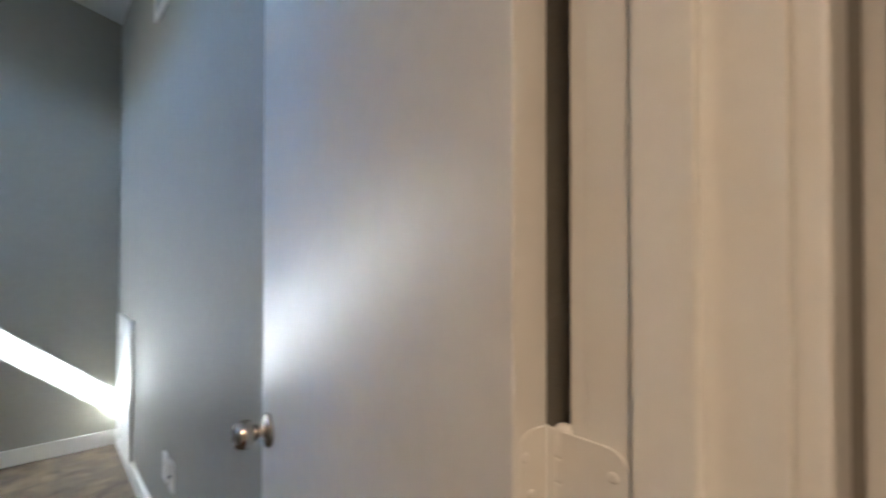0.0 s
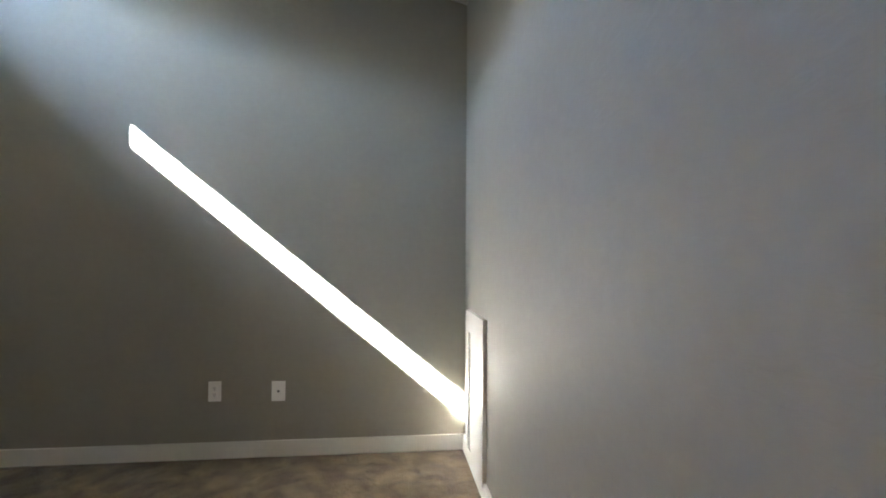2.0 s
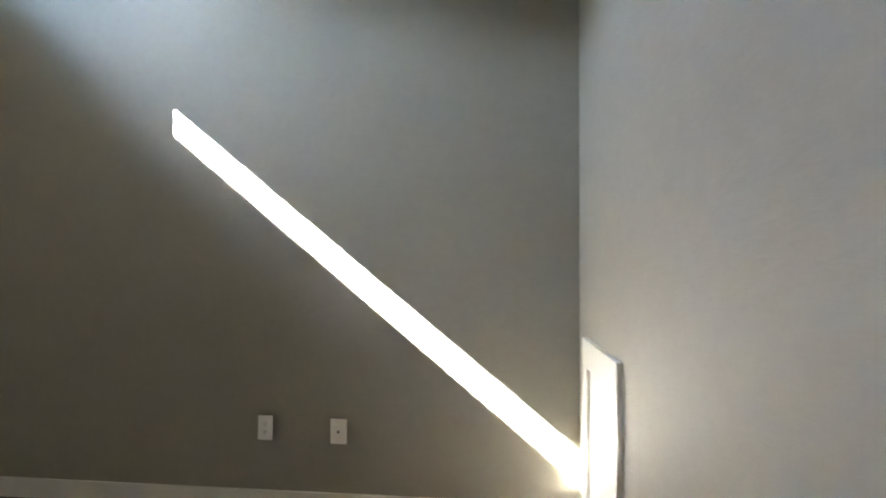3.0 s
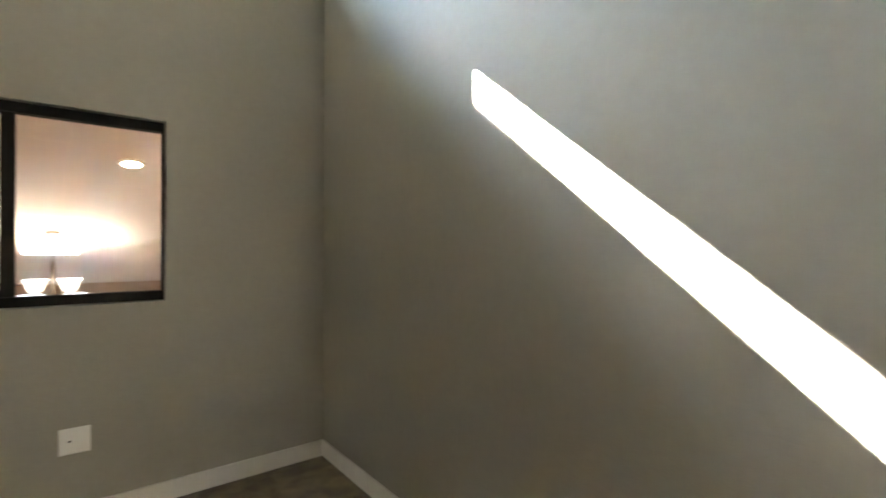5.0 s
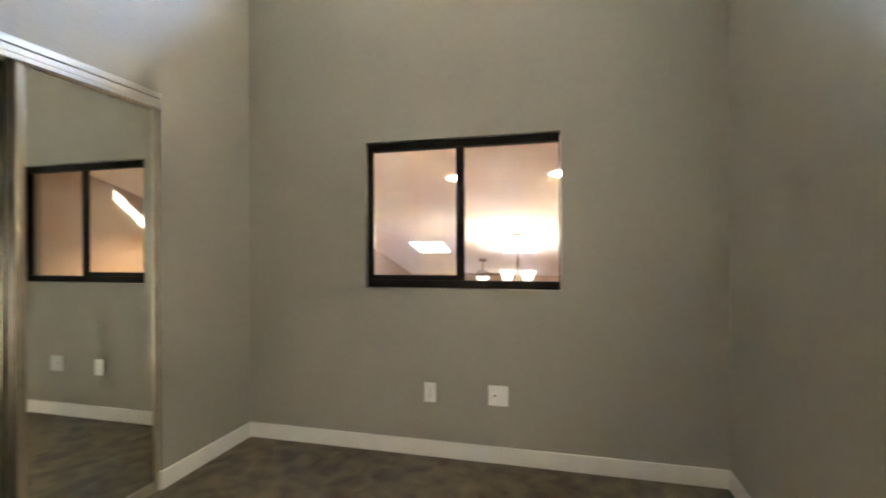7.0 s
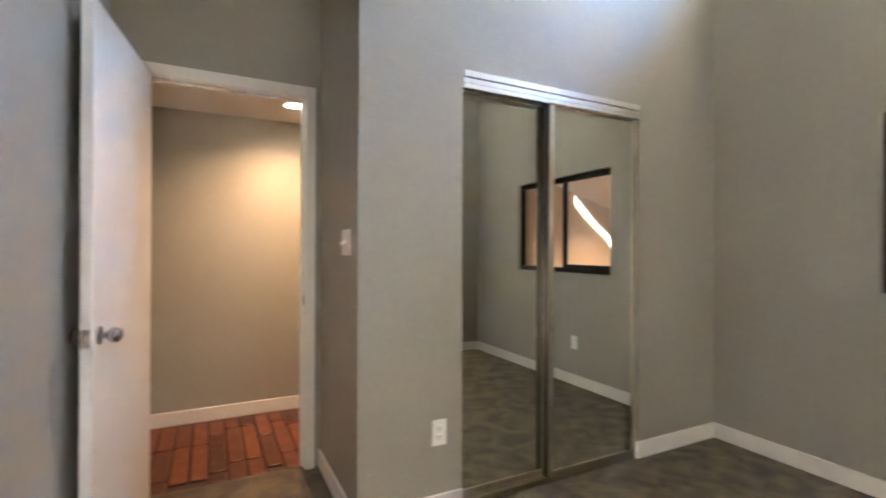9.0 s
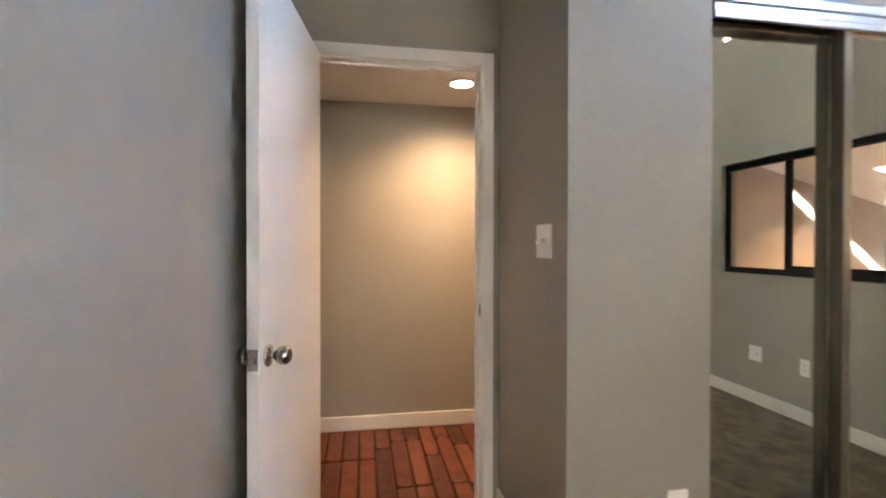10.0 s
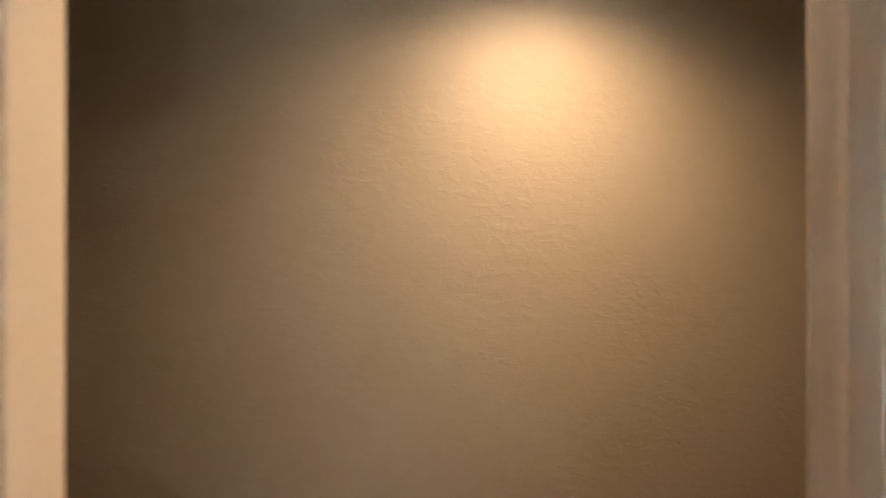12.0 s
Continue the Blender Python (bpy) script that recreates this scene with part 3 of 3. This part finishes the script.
def tube(bm, pts, r, steps=10):
    """A round bar along a list of points."""
    rings = []
    for i, p in enumerate(pts):
        a, b = Vector(pts[max(0, i - 1)]), Vector(pts[min(len(pts) - 1, i + 1)])
        q = (b - a).to_track_quat("Z", "Y")
        rings.append([bm.verts.new(Vector(p) + q @ Vector((r * math.cos(2 * math.pi * k / steps), r * math.sin(2 * math.pi * k / steps), 0))) for k in range(steps)])
    for a, b in zip(rings, rings[1:]):
        for k in range(steps):
            f = bm.faces.new((a[k], a[(k + 1) % steps], b[(k + 1) % steps], b[k]))
            f.smooth = True
    bm.faces.new(rings[0][::-1])
    bm.faces.new(rings[-1])


def chandelier(x, y, top):
    c = thing("chandelier", pose(x, y, top), "satin nickel chandelier with lit frosted glass bell shades", "chandelier")
    bm = bmesh.new()
    lathe(bm, [(0, 0.02), (0.065, 0.02), (0.065, -0.01), (0.05, -0.028), (0.012, -0.034), (0.007, -0.04), (0.007, -0.28), (0.016, -0.29), (0.022, -0.36), (0.012, -0.55),
               (0.03, -0.66), (0.03, -0.78), (0.012, -0.82), (0, -0.84)])
    part("stem", bm, NICKEL, c)
    def shade(a, r, z, s):
        cx, cy = r * math.cos(a), r * math.sin(a)
        bm = bmesh.new()
        tube(bm, [(0.02 * math.cos(a), 0.02 * math.sin(a), z - 0.02), (0.4 * cx, 0.4 * cy, z - 0.08), (0.8 * cx, 0.8 * cy, z - 0.075), (cx, cy, z - 0.03), (cx, cy, z)], 0.007)
        arm = part("arm", bm, NICKEL, c)
        bm = bmesh.new()
        lathe(bm, [(0.016, 0), (0.035, 0.008), (0.055, 0.035), (0.066, 0.075), (0.084, 0.105), (0.081, 0.106), (0.063, 0.076), (0.052, 0.037), (0.033, 0.011), (0, 0.004)],
              pose(cx, cy, z) @ Matrix.Diagonal((s, s, s, 1)), 24)
        part("shade", bm, SHADE, arm, "lit frosted bell shade")
    for k in range(2):
        shade(math.radians(90 + 180 * k), 0.13, -0.60, 1.25)
    for k in range(5):
        shade(math.radians(72 * k), 0.30, -0.775, 1.3)
    return c


chandelier(-3.3, -1.38, LA - LB * 3.3)


def ceiling_fan(x, y, top):
    c = thing("ceiling_fan", pose(x, y, top, 0, 0, 20), "ceiling fan with dark blades and a lit bowl", "ceiling fan")
    bm = bmesh.new()
    lathe(bm, [(0, 0.02), (0.07, 0.02), (0.06, -0.03), (0.014, -0.04), (0.012, -0.16), (0.05, -0.17), (0.10, -0.19), (0.11, -0.24), (0.06, -0.27), (0, -0.27)])
    part("motor", bm, NICKEL, c)
    bm = bmesh.new()
    lathe(bm, [(0.05, -0.27), (0.095, -0.275), (0.09, -0.31), (0.05, -0.335), (0, -0.34)])
    part("light_bowl", bm, SHADE, c, "lit frosted bowl")
    me = mesh_of("blade", boxes((0.13, 0.36, -0.055, 0.055, -0.004, 0.004), (0.08, 0.16, -0.015, 0.015, -0.008, -0.003), bevel=0.003), WOODFAN)
    for k in range(5):
        b = new("blade", me)
        b.parent = c
        b.matrix_basis = pose(0, 0, -0.235, 0, 0, 72 * k) @ pose(0, 0, 0, 10, 0, 0)
    return c


ceiling_fan(-4.6, -2.05, LA - LB * 4.6)


def skylight(h):
    x0, x1, y0, y1 = h
    zf = lambda x: LA + LB * x
    s = thing("skylight", pose((x0 + x1) / 2, (y0 + y1) / 2, zf((x0 + x1) / 2) + 0.22, 0, tilt, 0), "milky acrylic skylight in the sloping ceiling", "skylight", "skylights", "structure")
    w, d = (x1 - x0) / 2 + 0.04, (y1 - y0) / 2 + 0.04
    bm = bmesh.new()
    n = 10
    vs = [[bm.verts.new((w * (2 * i / n - 1), d * (2 * j / n - 1), 0.07 * (1 - (2 * i / n - 1) ** 4) * (1 - (2 * j / n - 1) ** 4))) for i in range(n + 1)] for j in range(n + 1)]
    for j in range(n):
        for i in range(n):
            bm.faces.new((vs[j][i], vs[j][i + 1], vs[j + 1][i + 1], vs[j + 1][i])).smooth = True
    part("dome", bm, ACRYLIC, s)
    part("curb", boxes((-w - 0.03, -w, -d, d, -0.002, 0.03), (w, w + 0.03, -d, d, -0.002, 0.03), (-w, w, -d - 0.03, -d, -0.002, 0.03), (-w, w, d, d + 0.03, -0.002, 0.03)), TRIM, s)


for h in SKYLIGHTS:
    skylight(h)

# door casing further along the hall
solid("trim_hall_door", boxes((3.46, 3.52, yh - 0.016, yh, 0, 2.10), (4.26, 4.32, yh - 0.016, yh, 0, 2.10), (3.52, 4.26, yh - 0.016, yh, 2.04, 2.10), bevel=0.003), TRIM,
      "white door casing further along the hall", "door casing", "structure")

# unseen block added to the west, which cuts off the low sky
solid("low_sky_blocker", boxes((-20, -12, -30, 12, -3, 6.4)), LIVING, "unseen plain beige block added to cut off the low sky", "house", "structure")
solid("ground", boxes((-400, 400, -400, 400, -3.2, -3.0)), SHINGLE, "dark ground round the house", "ground", "structure")

# ---------------------------------------------------------------- hall floor planks
def plank_material():
    m = material("red_brown_plank", (0.150, 0.044, 0.017), rough=0.40, vary=0.25, scale=11, fine=48, bump=0.16, bump_scale=45, tint=(0.036, 0.009, 0.005), random=0.32, coat=0.0)
    return m


PLANK = plank_material()
# side and bevel faces of each plank, darker than its top
EDGE = material("dark_plank_edge", (0.095, 0.026, 0.010), rough=0.45, vary=0.3, fine=90)
hall_floor = solid("floor_hall", boxes((0.6, 5.2, YH, YD - 0.045, -0.1, -0.012)), GROUT, "hall floor of worn red-brown hand-scraped planks", "floor", "structure")
rng = random.Random(4)


def plank_mesh(w, l):
    bm = bmesh.new()
    outline = []
    corners = ((w, l, 0), (0, l, 90), (0, 0, 180), (w, 0, 270))
    for i, (px, py, a0) in enumerate(corners):
        # a worn round corner, then a slightly uneven edge to the next one
        r = min(rng.uniform(0.012, 0.026), l / 3)
        cx, cy = (w - r if px else r), (l - r if py else r)
        for k in range(3):
            a = radians(a0 + 45 * k)
            outline.append((cx + r * math.cos(a), cy + r * math.sin(a)))
        if i in (0, 2):
            continue
        for k in range(1, 4):
            f = k / 4 if a0 == 270 else 1 - k / 4
            outline.append((px + rng.uniform(-0.0022, 0.0016) * (1 if px else -1), 0.03 + (l - 0.06) * f))
    lo = [bm.verts.new((x, y, -0.012)) for x, y in outline]
    mid = [bm.verts.new((x, y, -0.004)) for x, y in outline]
    hi = [bm.verts.new((w / 2 + (x - w / 2) * (1 - 0.016 / w), l / 2 + (y - l / 2) * (1 - 0.016 / l), 0.0)) for x, y in outline]
    m = len(outline)
    for a, b in ((lo, mid), (mid, hi)):
        for i in range(m):
            bm.faces.new((a[i], a[(i + 1) % m], b[(i + 1) % m], b[i])).smooth = True
    top = bm.faces.new(hi)
    me = mesh_of("plank", bm, PLANK)
    me.materials.append(EDGE)
    for p in me.polygons:
        p.material_index = 0 if len(p.vertices) > 4 else 1
    return me


PW, GAP = 0.088, 0.007
shapes = {}
x = 0.6515
while x + PW < 5.2:
    y = YH + 0.004
    first = True
    while y < YD - 0.05:
        l = rng.choice((0.2, 0.3, 0.42, 0.5)) if first else rng.choice((0.42, 0.48, 0.55))
        first = False
        l = min(l, YD - 0.05 - y)
        if l > 0.08:
            key = (round(l, 3), rng.randrange(4))
            if key not in shapes:
                shapes[key] = plank_mesh(PW, l)
            p = new("plank", shapes[key])
            p.parent = hall_floor
            p.location = (x, y, rng.uniform(-0.0015, 0.001))
        y += l + GAP
    x += PW + GAP
